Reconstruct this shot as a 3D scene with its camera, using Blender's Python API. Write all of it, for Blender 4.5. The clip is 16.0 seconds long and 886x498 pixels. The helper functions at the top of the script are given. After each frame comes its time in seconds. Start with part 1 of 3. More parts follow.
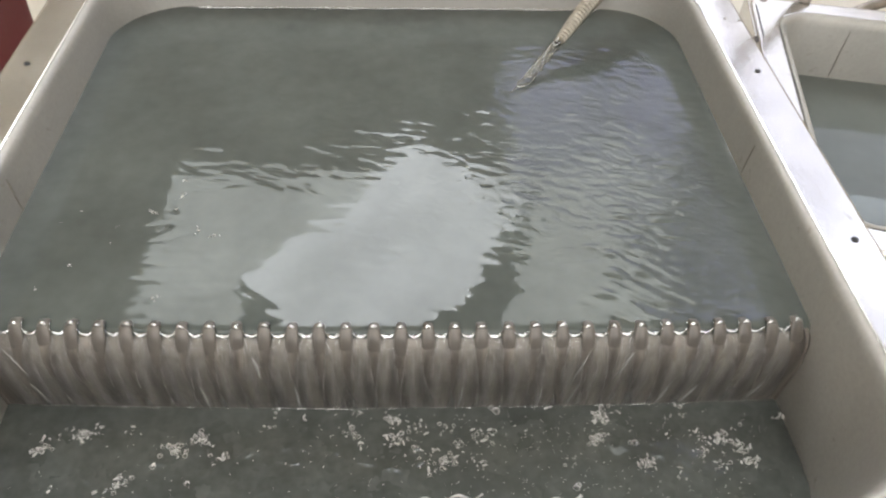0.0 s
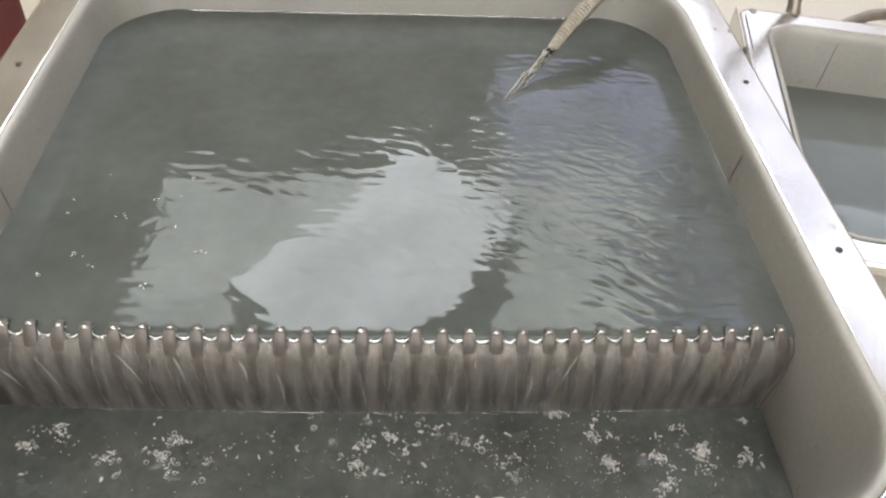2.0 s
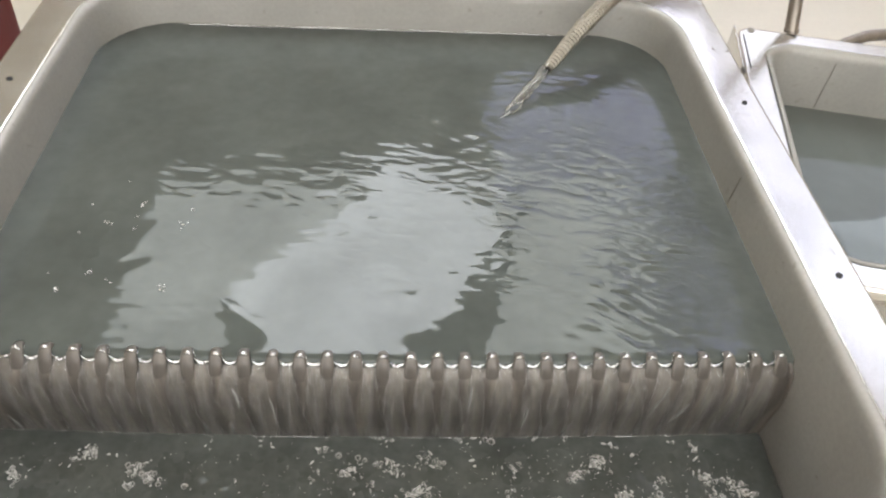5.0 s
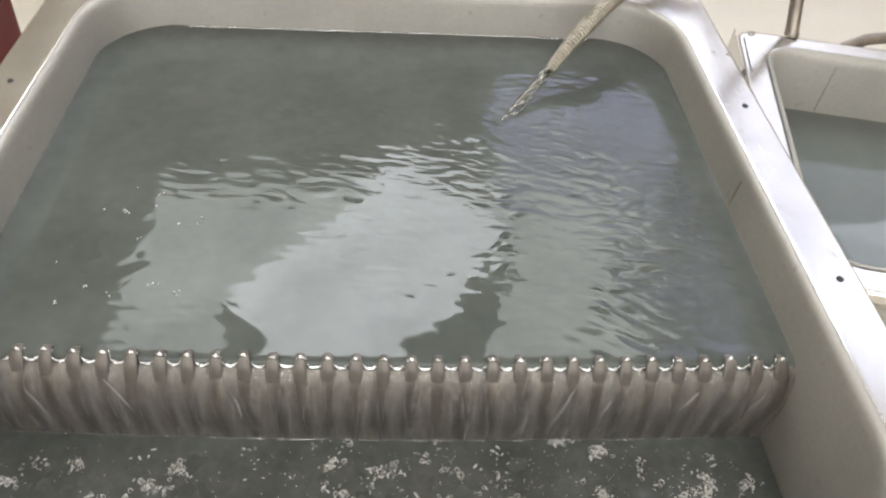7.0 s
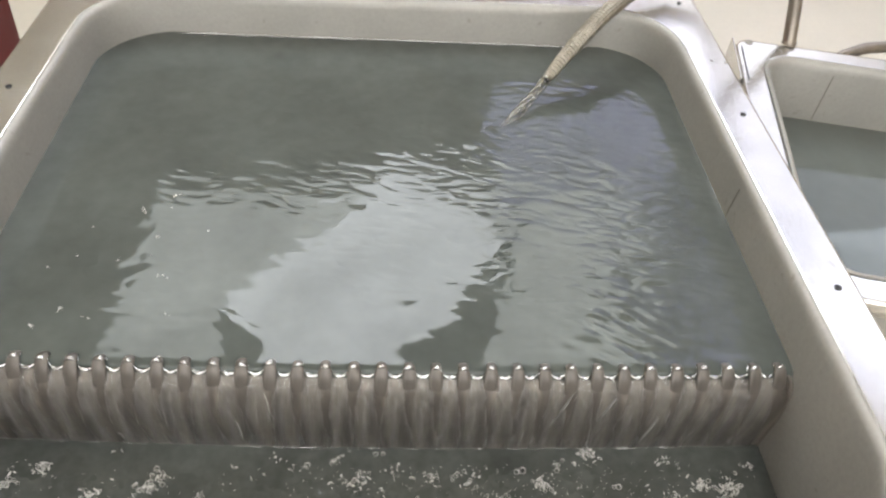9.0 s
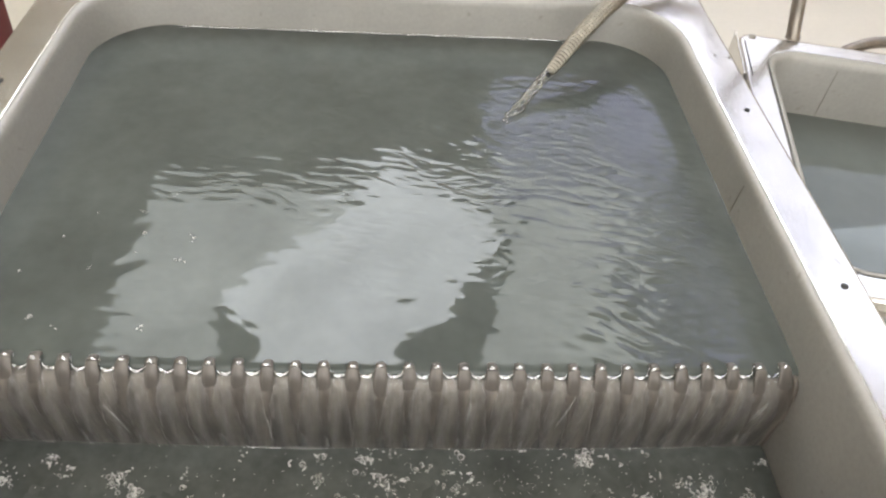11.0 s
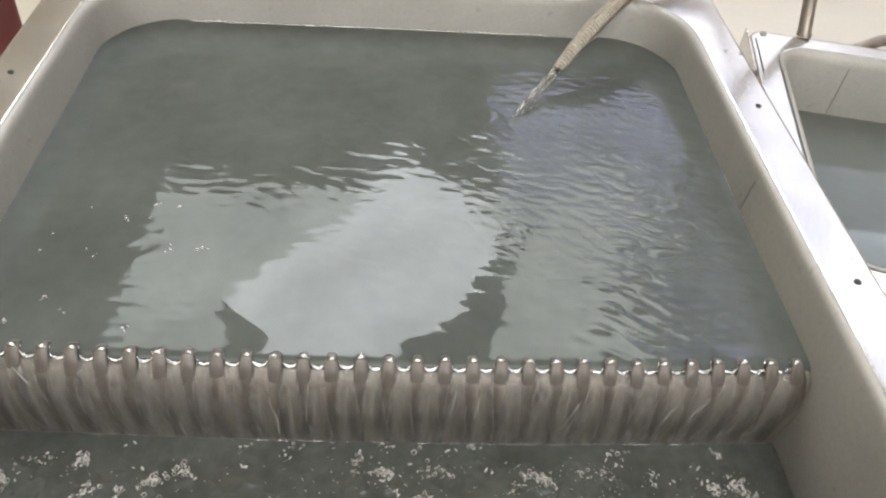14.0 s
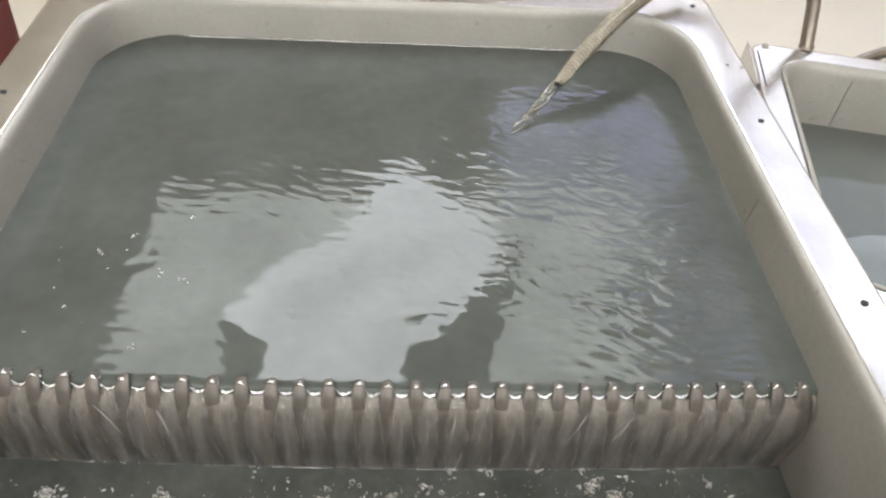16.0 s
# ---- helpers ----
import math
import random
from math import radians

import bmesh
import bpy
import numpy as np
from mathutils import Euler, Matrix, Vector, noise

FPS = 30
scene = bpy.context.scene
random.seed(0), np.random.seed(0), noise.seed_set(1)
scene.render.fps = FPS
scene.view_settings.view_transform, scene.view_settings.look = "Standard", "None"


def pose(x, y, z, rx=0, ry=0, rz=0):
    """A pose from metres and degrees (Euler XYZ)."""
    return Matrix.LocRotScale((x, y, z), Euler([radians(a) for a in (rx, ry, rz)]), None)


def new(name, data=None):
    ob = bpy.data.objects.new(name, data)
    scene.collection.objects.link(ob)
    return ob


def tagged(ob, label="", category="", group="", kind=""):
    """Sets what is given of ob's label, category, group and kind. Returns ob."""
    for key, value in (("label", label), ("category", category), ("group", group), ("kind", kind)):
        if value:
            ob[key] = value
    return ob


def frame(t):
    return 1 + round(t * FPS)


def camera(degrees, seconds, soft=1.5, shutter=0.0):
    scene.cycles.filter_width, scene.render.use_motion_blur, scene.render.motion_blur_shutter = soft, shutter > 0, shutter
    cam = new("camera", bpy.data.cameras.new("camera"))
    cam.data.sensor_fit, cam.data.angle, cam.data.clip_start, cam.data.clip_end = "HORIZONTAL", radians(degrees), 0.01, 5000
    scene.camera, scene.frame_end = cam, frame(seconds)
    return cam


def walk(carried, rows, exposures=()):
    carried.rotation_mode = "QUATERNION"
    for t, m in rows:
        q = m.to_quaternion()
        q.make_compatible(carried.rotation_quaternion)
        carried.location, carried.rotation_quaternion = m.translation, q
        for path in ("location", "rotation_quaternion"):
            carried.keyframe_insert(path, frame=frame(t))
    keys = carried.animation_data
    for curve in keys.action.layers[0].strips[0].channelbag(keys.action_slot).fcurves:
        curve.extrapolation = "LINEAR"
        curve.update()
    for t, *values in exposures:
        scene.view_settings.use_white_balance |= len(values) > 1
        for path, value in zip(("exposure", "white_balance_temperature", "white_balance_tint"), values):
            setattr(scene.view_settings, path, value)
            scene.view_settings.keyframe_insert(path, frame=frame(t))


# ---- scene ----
cam = camera(64.0, 16.0, soft=2.3)
PATH = [
    (0, pose(0.0085, -0.3096, 0.4318, 41.83, -1.71, -2.22)),
    (0.5, pose(0.0096, -0.3103, 0.4331, 41.69, -1.88, -2.10)),
    (1, pose(0.0098, -0.3125, 0.4318, 41.84, -2.14, -2.16)),
    (1.5, pose(0.0101, -0.3115, 0.4332, 41.97, -2.74, -2.18)),
    (2, pose(0.0115, -0.3110, 0.4343, 42.21, -2.59, -2.12)),
    (2.5, pose(0.0120, -0.3093, 0.4351, 42.34, -2.65, -2.05)),
    (3, pose(0.0120, -0.3056, 0.4346, 42.55, -2.74, -2.33)),
    (3.5, pose(0.0096, -0.3005, 0.4369, 42.76, -3.04, -2.28)),
    (4, pose(0.0098, -0.2967, 0.4359, 42.83, -3.21, -2.16)),
    (6.5, pose(0.0109, -0.2992, 0.4363, 42.93, -3.23, -2.08)),
    (7, pose(0.0096, -0.2971, 0.4359, 43.04, -3.31, -2.07)),
    (7.5, pose(0.0096, -0.2944, 0.4370, 43.18, -3.51, -2.19)),
    (8, pose(0.0085, -0.2921, 0.4378, 43.22, -3.41, -2.16)),
    (8.5, pose(0.0094, -0.2938, 0.4370, 43.41, -3.62, -2.06)),
    (9, pose(0.0092, -0.2960, 0.4364, 43.54, -3.55, -2.08)),
    (11.5, pose(0.0062, -0.2845, 0.4297, 42.83, -3.88, -2.23)),
    (12, pose(0.0043, -0.2824, 0.4292, 42.56, -4.02, -2.20)),
    (12.5, pose(0.0081, -0.2886, 0.4275, 42.85, -3.66, -1.97)),
    (13, pose(0.0089, -0.2957, 0.4250, 43.36, -3.46, -1.75)),
    (13.5, pose(0.0077, -0.2958, 0.4221, 43.48, -3.54, -1.69)),
    (14, pose(0.0050, -0.2913, 0.4232, 43.33, -3.68, -1.63)),
    (14.5, pose(0.0046, -0.2820, 0.4260, 43.36, -3.66, -1.67)),
    (15, pose(0.0045, -0.2774, 0.4270, 43.56, -3.64, -1.75)),
    (15.5, pose(0.0078, -0.2778, 0.4268, 43.87, -3.44, -1.82)),
    (16, pose(0.0071, -0.2752, 0.4260, 43.68, -3.41, -1.78)),
]
walk(cam, PATH, exposures=[(0.0, 0.20, 6230, 11), (16.0, 0.26, 6230, 11)])

# ---- world and light ----
world = bpy.data.worlds.new("sky")
scene.world = world
world.use_nodes = True
wn = world.node_tree.nodes
sky = wn.new("ShaderNodeTexSky")
sky.sky_type, sky.sun_disc = "NISHITA", False
sky.sun_elevation, sky.sun_rotation = radians(48), radians(40)
wn["Background"].inputs["Strength"].default_value = 0.12
world.node_tree.links.new(sky.outputs[0], wn["Background"].inputs["Color"])

SKYLIGHT_FROSTED = 5.2
SKYLIGHT_CLEAR = 9.9
SKYLIGHT_BLUE = 2.6
SKYLIGHT_PALE = 1.25
SKYLIGHT_BRIGHT = 4.5
SKYLIGHT_HAZE = 2.0
# fill glow from the south, for surfaces that came out too dark
FILL_STRENGTH = 4.0


# ---- materials ----
def material(name, base, rough=0.5, metal=0.0, scale=20.0, vary=0.15, fine=400.0, bump=0.0, bump_scale=200.0,
             stretch=(1, 1, 1), ior=1.45, spots=0.0, transmission=0.0, island=0.0):
    """A surface with variation at two scales, grain relief and optional dark spots."""
    m = bpy.data.materials.new(name)
    m.use_nodes = True
    nt = m.node_tree
    n, link = nt.nodes, nt.links.new
    b = n["Principled BSDF"]
    b.inputs["Metallic"].default_value, b.inputs["IOR"].default_value = metal, ior
    b.inputs["Transmission Weight"].default_value = transmission
    tc = n.new("ShaderNodeTexCoord")
    mp = n.new("ShaderNodeMapping")
    mp.inputs["Scale"].default_value = stretch
    link(tc.outputs["Object"], mp.inputs[0])

    def noise_node(s, detail=4):
        t = n.new("ShaderNodeTexNoise")
        t.inputs["Scale"].default_value, t.inputs["Detail"].default_value = s, detail
        link(mp.outputs[0], t.inputs["Vector"])
        return t

    def scaled(sock, lo, hi):
        r = n.new("ShaderNodeMapRange")
        r.inputs["From Min"].default_value, r.inputs["From Max"].default_value = 0.25, 0.75
        r.inputs["To Min"].default_value, r.inputs["To Max"].default_value = lo, hi
        link(sock, r.inputs["Value"])
        return r.outputs[0]

    big, small = noise_node(scale), noise_node(fine, 2)
    mul = n.new("ShaderNodeMath")
    mul.operation = "MULTIPLY"
    link(scaled(big.outputs["Fac"], 1 - vary, 1 + vary), mul.inputs[0])
    link(scaled(small.outputs["Fac"], 1 - vary * 0.4, 1 + vary * 0.4), mul.inputs[1])
    mix = n.new("ShaderNodeMix")
    mix.data_type, mix.blend_type = "RGBA", "MULTIPLY"
    mix.inputs["Factor"].default_value = 1.0
    mix.inputs["A"].default_value = (*base, 1)
    link(mul.outputs[0], mix.inputs["B"])
    out = mix.outputs["Result"]
    if spots:
        sp = noise_node(90.0, 5)
        dark = n.new("ShaderNodeMix")
        dark.data_type, dark.blend_type = "RGBA", "MIX"
        r = n.new("ShaderNodeMapRange")
        r.inputs["From Min"].default_value, r.inputs["From Max"].default_value = 0.66, 0.74
        r.inputs["To Max"].default_value = spots
        link(sp.outputs["Fac"], r.inputs["Value"])
        link(r.outputs[0], dark.inputs["Factor"])
        link(out, dark.inputs["A"])
        dark.inputs["B"].default_value = (base[0] * 0.45, base[1] * 0.38, base[2] * 0.3, 1)
        out = dark.outputs["Result"]
    link(out, b.inputs["Base Color"])
    link(scaled(big.outputs["Fac"], rough * 0.85, min(1, rough * 1.15)), b.inputs["Roughness"])
    if bump:
        bn = n.new("ShaderNodeBump")
        bn.inputs["Strength"].default_value, bn.inputs["Distance"].default_value = bump, 0.001
        link(noise_node(bump_scale, 3).outputs["Fac"], bn.inputs["Height"])
        link(bn.outputs[0], b.inputs["Normal"])
    return m


def glowing(name, colour, strength):
    m = bpy.data.materials.new(name)
    m.use_nodes = True
    nt = m.node_tree
    n, link = nt.nodes, nt.links.new
    b = n["Principled BSDF"]
    b.inputs["Base Color"].default_value = (0.7, 0.7, 0.7, 1)
    tc = n.new("ShaderNodeTexCoord")
    t = n.new("ShaderNodeTexNoise")
    t.inputs["Scale"].default_value = 3.0
    link(tc.outputs["Object"], t.inputs["Vector"])
    r = n.new("ShaderNodeMapRange")
    r.inputs["To Min"].default_value, r.inputs["To Max"].default_value = strength * 0.45, strength * 1.55
    link(t.outputs["Fac"], r.inputs["Value"])
    b.inputs["Emission Color"].default_value = (*colour, 1)
    link(r.outputs[0], b.inputs["Emission Strength"])
    return m


STEEL = material("satin_stainless_steel", (0.61, 0.595, 0.57), 0.21, 0.88, 14, 0.14, 300, 0.06, 500, (1, 1, 1), spots=0.35)
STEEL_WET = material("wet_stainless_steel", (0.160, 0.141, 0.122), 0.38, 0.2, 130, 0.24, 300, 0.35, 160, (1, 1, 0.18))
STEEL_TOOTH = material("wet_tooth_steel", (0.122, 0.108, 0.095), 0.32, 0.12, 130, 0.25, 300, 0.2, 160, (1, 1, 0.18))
STEEL_INNER = material("limed_stainless_steel", (0.316, 0.304, 0.280), 0.50, 0.35, 9, 0.12, 260, 0.08, 400, (1, 1, 1), spots=0.3)
SEAM = material("weld_seam", (0.30, 0.28, 0.25), 0.5, 0.9, 60, 0.2)
BRAID = material("braided_steel", (0.29, 0.265, 0.22), 0.34, 1.0, 120, 0.3, 900)
PIPE = material("dull_brown_steel", (0.25, 0.22, 0.19), 0.42, 0.9, 60, 0.2, 600)
RUBBER = material("dark_rubber", (0.03, 0.028, 0.025), 0.6)
BORE = material("screw_hole_dark", (0.03, 0.03, 0.03), 0.7)
WATER = material("murky_grey_water", (0.075, 0.083, 0.075), 0.03, 0.0, 10, 0.20, 60, 0.0, ior=1.333)
# same water as above, base lightened to offset the shade below the weir
WATER_LOW = material("churned_water_lightened", (0.086, 0.093, 0.085), 0.06, 0.0, 18, 0.35, 120, 0.10, 120, ior=1.333)
WATER_SIDE = material("still_grey_water", (0.10, 0.11, 0.102), 0.03, 0.0, 7, 0.08, 60, ior=1.36)
CREAM = material("cream_floor", (0.60, 0.56, 0.485), 0.55, 0.0, 2.0, 0.05, 60, 0.05, 90)
PLASTER = material("cream_plaster", (0.62, 0.55, 0.44), 0.8, 0.0, 1.5, 0.08, 80, 0.2, 60)
CEILING = material("cream_ceiling_paint", (0.52, 0.47, 0.39), 0.85, 0.0, 1.5, 0.06, 80, 0.1, 60)
RED = material("red_plastic", (0.11, 0.003, 0.005), 0.8, 0.0, 8, 0.15, 200, 0.05, 300)
FRAME = material("grey_window_frame", (0.35, 0.36, 0.38), 0.5, 0.0, 10, 0.1)


def film(name, gloss, tint=(0.95, 0.96, 0.95), milky=0.0):
    """Thin clear water: mostly see-through, with a sharp gloss."""
    m = bpy.data.materials.new(name)
    m.use_nodes = True
    nt = m.node_tree
    n, link = nt.nodes, nt.links.new
    clear, shiny, both = n.new("ShaderNodeBsdfTransparent"), n.new("ShaderNodeBsdfGlossy"), n.new("ShaderNodeMixShader")
    clear.inputs["Color"].default_value = (*tint, 1)
    shiny.inputs["Roughness"].default_value = 0.06
    if milky:
        shiny = n["Principled BSDF"]
        shiny.inputs["Base Color"].default_value, shiny.inputs["Roughness"].default_value = (milky, milky * 0.975, milky * 0.945, 1), 0.12
    t = n.new("ShaderNodeTexNoise")
    t.inputs["Scale"].default_value = 260.0
    r = n.new("ShaderNodeMapRange")
    r.inputs["To Min"].default_value, r.inputs["To Max"].default_value = gloss * 0.4, gloss * 1.6
    link(t.outputs["Fac"], r.inputs["Value"])
    link(r.outputs[0], both.inputs["Fac"])
    link(clear.outputs[0], both.inputs[1])
    link(shiny.outputs[0], both.inputs[2])
    link(both.outputs[0], n["Material Output"].inputs["Surface"])
    return m


# White colour grows towards each bubble's outline, in place of a rim gleam
BUBBLE = film("bubble_skin_pale_rim", 0.42, milky=0.92)
bub = BUBBLE.node_tree
edge = bub.nodes.new("ShaderNodeLayerWeight")
edge.inputs["Blend"].default_value = 0.64
bub.links.new(edge.outputs["Facing"], bub.nodes["Mix Shader"].inputs["Fac"])
JETWATER = film("jet_water", 0.13, (0.84, 0.83, 0.78))
RUNNEL = film("falling_runnel", 0.34, milky=0.82)
FANWATER = film("sheet_of_running_water", 0.36, milky=0.31)
fw = FANWATER.node_tree
fc, fm, fr = fw.nodes.new("ShaderNodeTexCoord"), fw.nodes.new("ShaderNodeMapping"), fw.nodes["Map Range"]
fm.inputs["Scale"].default_value = (1, 1, 0.16)
fw.nodes["Noise Texture"].inputs["Detail"].default_value = 3.0
fr.inputs["From Min"].default_value, fr.inputs["From Max"].default_value = 0.34, 0.68
fr.inputs["To Min"].default_value, fr.inputs["To Max"].default_value = 0.03, 0.46
fw.links.new(fc.outputs["Object"], fm.inputs[0])
fw.links.new(fm.outputs[0], fw.nodes["Noise Texture"].inputs["Vector"])
FROTH = film("froth", 0.75, milky=0.82)
LIPWATER = film("water_edge", 0.55)
FROSTED = glowing("frosted_skylight", (0.97, 1.0, 0.94), SKYLIGHT_FROSTED)
DAY = glowing("daylight_opening", (0.98, 1.0, 1.0), SKYLIGHT_CLEAR)
BLUE_DAY = glowing("blue_daylight_opening", (0.64, 0.65, 1.0), SKYLIGHT_BLUE)
BRIGHT_DAY = glowing("bright_daylight_opening", (0.82, 0.90, 1.0), SKYLIGHT_BRIGHT)
HAZE_DAY = glowing("hazy_blue_daylight", (0.86, 0.89, 1.0), SKYLIGHT_HAZE)
PALE_DAY = glowing("pale_daylight_opening", (0.74, 0.79, 1.0), SKYLIGHT_PALE)
FILL_DAY = glowing("fill_daylight", (1.0, 0.98, 0.93), FILL_STRENGTH)


def streaked(m, pitch, phase, depth):
    """Wet run-down marks: dark bands of that pitch, wandering, over a material's colour."""
    nt = m.node_tree
    n, link = nt.nodes, nt.links.new
    b = n["Principled BSDF"]
    old = b.inputs["Base Color"].links[0].from_socket
    tc = n.new("ShaderNodeTexCoord")
    mp = n.new("ShaderNodeMapping")
    mp.inputs["Scale"].default_value = (1, 0.2, 0.35)
    link(tc.outputs["Object"], mp.inputs[0])
    w = n.new("ShaderNodeTexWave")
    w.bands_direction = "X"
    w.inputs["Scale"].default_value = 2 * math.pi / (20 * pitch)
    w.inputs["Phase Offset"].default_value = phase
    w.inputs["Distortion"].default_value, w.inputs["Detail"].default_value = 6.0, 4.0
    w.inputs["Detail Scale"].default_value = 1.3
    link(mp.outputs[0], w.inputs["Vector"])
    r = n.new("ShaderNodeMapRange")
    r.inputs["From Min"].default_value, r.inputs["From Max"].default_value = 0.1, 0.75
    r.inputs["To Min"].default_value, r.inputs["To Max"].default_value = 1 - depth, 1 + depth * 0.5
    link(w.outputs["Fac"], r.inputs["Value"])
    mix = n.new("ShaderNodeMix")
    mix.data_type, mix.blend_type = "RGBA", "MULTIPLY"
    mix.inputs["Factor"].default_value = 1.0
    link(old, mix.inputs["A"])
    link(r.outputs[0], mix.inputs["B"])
    link(mix.outputs["Result"], b.inputs["Base Color"])


streaked(STEEL_WET, 0.02, -0.628, 0.30)


# ---- mesh helpers ----
def part(name, bm, mat, parent=None, label="", smooth=True):
    me = bpy.data.meshes.new(name)
    bmesh.ops.recalc_face_normals(bm, faces=bm.faces)
    bm.to_mesh(me)
    bm.free()
    me.materials.append(mat)
    if smooth:
        me.polygons.foreach_set("use_smooth", [True] * len(me.polygons))
    ob = new(name, me)
    if parent is not None:
        ob.parent = parent
    if label:
        tagged(ob, label)
    return ob


def again(name, ob, m, parent=None):
    """Another piece on the same mesh."""
    o = new(name, ob.data)
    o.parent = parent
    o.matrix_basis = m
    return o


def box(x0, x1, y0, y1, z0, z1, bevel=0.0, bm=None):
    bm = bm or bmesh.new()
    vs = bmesh.ops.create_cube(bm, size=1)["verts"]
    for v in vs:
        v.co = Vector((x0 + (v.co.x + 0.5) * (x1 - x0), y0 + (v.co.y + 0.5) * (y1 - y0), z0 + (v.co.z + 0.5) * (z1 - z0)))
    if bevel:
        es = {e for v in vs for e in v.link_edges}
        bmesh.ops.bevel(bm, geom=list(es), offset=bevel, segments=2, affect="EDGES", profile=0.5)
    return bm


def round_rect(hx, hy, r, z, cx=0.0, cy=0.0, k=10):
    pts = []
    for sx, sy, a0 in ((1, 1, 0), (-1, 1, 90), (-1, -1, 180), (1, -1, 270)):
        for i in range(k + 1):
            a = radians(a0 + 90 * i / k)
            pts.append((cx + sx * (hx - r) + r * math.cos(a), cy + sy * (hy - r) + r * math.sin(a), z))
    return pts


def loops(rings, close_last=True, bm=None, closed=True):
    """A skin over rings of equally many points."""
    bm = bm or bmesh.new()
    rows = [[bm.verts.new(p) for p in ring] for ring in rings]
    n = len(rows[0])
    for a, b in zip(rows, rows[1:]):
        for i in range(n if closed else n - 1):
            j = (i + 1) % n
            bm.faces.new((a[i], a[j], b[j], b[i]))
    if close_last:
        bm.faces.new(rows[-1])
    return bm


def spline(points, n):
    """A smooth line of n points through the given ones."""
    p = [Vector(q) for q in points]
    p = [2 * p[0] - p[1], *p, 2 * p[-1] - p[-2]]
    out = []
    spans = len(p) - 3
    for i in range(n):
        u = i / (n - 1) * spans
        k = min(int(u), spans - 1)
        t = u - k
        a, b, c, d = p[k:k + 4]
        out.append(0.5 * ((2 * b) + (c - a) * t + (2 * a - 5 * b + 4 * c - d) * t * t + (3 * b - a - 3 * c + d) * t ** 3))
    return out


def tube(points, radius, n=60, sides=16, weave=0.0, cap=True, bm=None):
    """A tube along a spline; weave: depth of a crossed braid in its skin."""
    line = spline(points, n)
    rings, up, s = [], Vector((0.13, 0.31, 0.94)), 0.0
    for i, c in enumerate(line):
        way = (line[min(i + 1, n - 1)] - line[max(i - 1, 0)]).normalized()
        side = way.cross(up).normalized()
        upn = side.cross(way)
        if i:
            s += (c - line[i - 1]).length
        ring = []
        for j in range(sides):
            a = 2 * math.pi * j / sides
            rr = radius(i / (n - 1)) if callable(radius) else radius
            if weave:
                rr += weave * math.sin(8 * a + s * 760) * math.sin(8 * a - s * 760)
            ring.append(c + rr * (math.cos(a) * side + math.sin(a) * upn))
        rings.append(ring)
    bm = loops(rings, cap, bm)
    return bm


def disc(radius, thick, k=14):
    bm = bmesh.new()
    bmesh.ops.create_cone(bm, cap_ends=True, segments=k, radius1=radius, radius2=radius * 0.92, depth=thick)
    return bm


# ---- the room ----
def slab(name, x0, x1, y0, y1, z0, z1, mat, label):
    ob = part(name, box(x0, x1, y0, y1, z0, z1), mat, smooth=False)
    tagged(ob, label, name.split("_")[0], kind="structure")
    return ob


FLOOR, TOP = -0.86, 1.73
slab("floor", -2.6, 2.9, -2.2, 4.2, FLOOR - 0.1, FLOOR, CREAM, "smooth cream coloured workshop floor")
slab("wall_north", -2.6, 2.9, 4.0, 4.2, FLOOR, TOP, PLASTER, "plain cream plastered wall behind the tanks")
bm = bmesh.new()
for a in ((-2.6, -1.6, FLOOR, TOP), (1.6, 2.9, FLOOR, TOP), (-1.6, 1.6, FLOOR, -0.1), (-1.6, 1.6, 1.4, TOP)):
    box(a[0], a[1], -2.2, -2.0, a[2], a[3], bm=bm)
tagged(part("wall_south", bm, PLASTER, smooth=False), "cream plastered wall with an opening for the fill window", "wall", kind="structure")
# Unseen window added behind the camera as fill for south-facing surfaces
south = tagged(new("fill_window"), "wide unseen fill window with a hazy glow", "window", kind="structure")
part("pane", box(-1.6, 1.6, -2.12, -2.11, -0.1, 1.4), FILL_DAY, south, smooth=False)
for a in ((-1.6, -1.55), (-0.025, 0.025), (1.55, 1.6)):
    part("window_frame", box(a[0], a[1], -2.10, -2.04, -0.1, 1.4, 0.004), FRAME, south, smooth=False)
slab("wall_west", -2.6, -2.4, -2.0, 4.0, FLOOR, TOP, PLASTER, "plain cream plastered wall")
slab("wall_east", 2.7, 2.9, -2.0, 4.0, FLOOR, TOP, PLASTER, "plain cream plastered wall")

# Skylights: x0, x1, y0, y1 of the openings in the ceiling
BIG = (-1.04, 0.96, 1.02, 2.36)
SIDE = (0.975, 1.41, 0.90, 3.00)
WIDE = (1.424, 2.66, 0.90, 3.00)
BACK = (0.505, 0.96, 2.374, 3.00)
CORNER = (1.42, 2.66, 3.014, 3.96)
# added fill opening behind the camera, no such skylight known
SOUTH_FILL = (-1.1, 1.1, -1.7, -0.55)
OPENINGS = (BIG, SIDE, WIDE, BACK, CORNER, SOUTH_FILL)
xs = sorted({-2.6, 2.9, *(o[i] for o in OPENINGS for i in (0, 1))})
ys = sorted({-2.2, 4.2, *(o[i] for o in OPENINGS for i in (2, 3))})
bm = bmesh.new()
for x0, x1 in zip(xs, xs[1:]):
    for y0, y1 in zip(ys, ys[1:]):
        mx, my = (x0 + x1) / 2, (y0 + y1) / 2
        if not any(o[0] < mx < o[1] and o[2] < my < o[3] for o in OPENINGS):
            box(x0, x1, y0, y1, TOP, TOP + 0.02, bm=bm)
tagged(part("ceiling", bm, CEILING, smooth=False), "cream painted ceiling with several skylight openings", "ceiling", kind="structure")


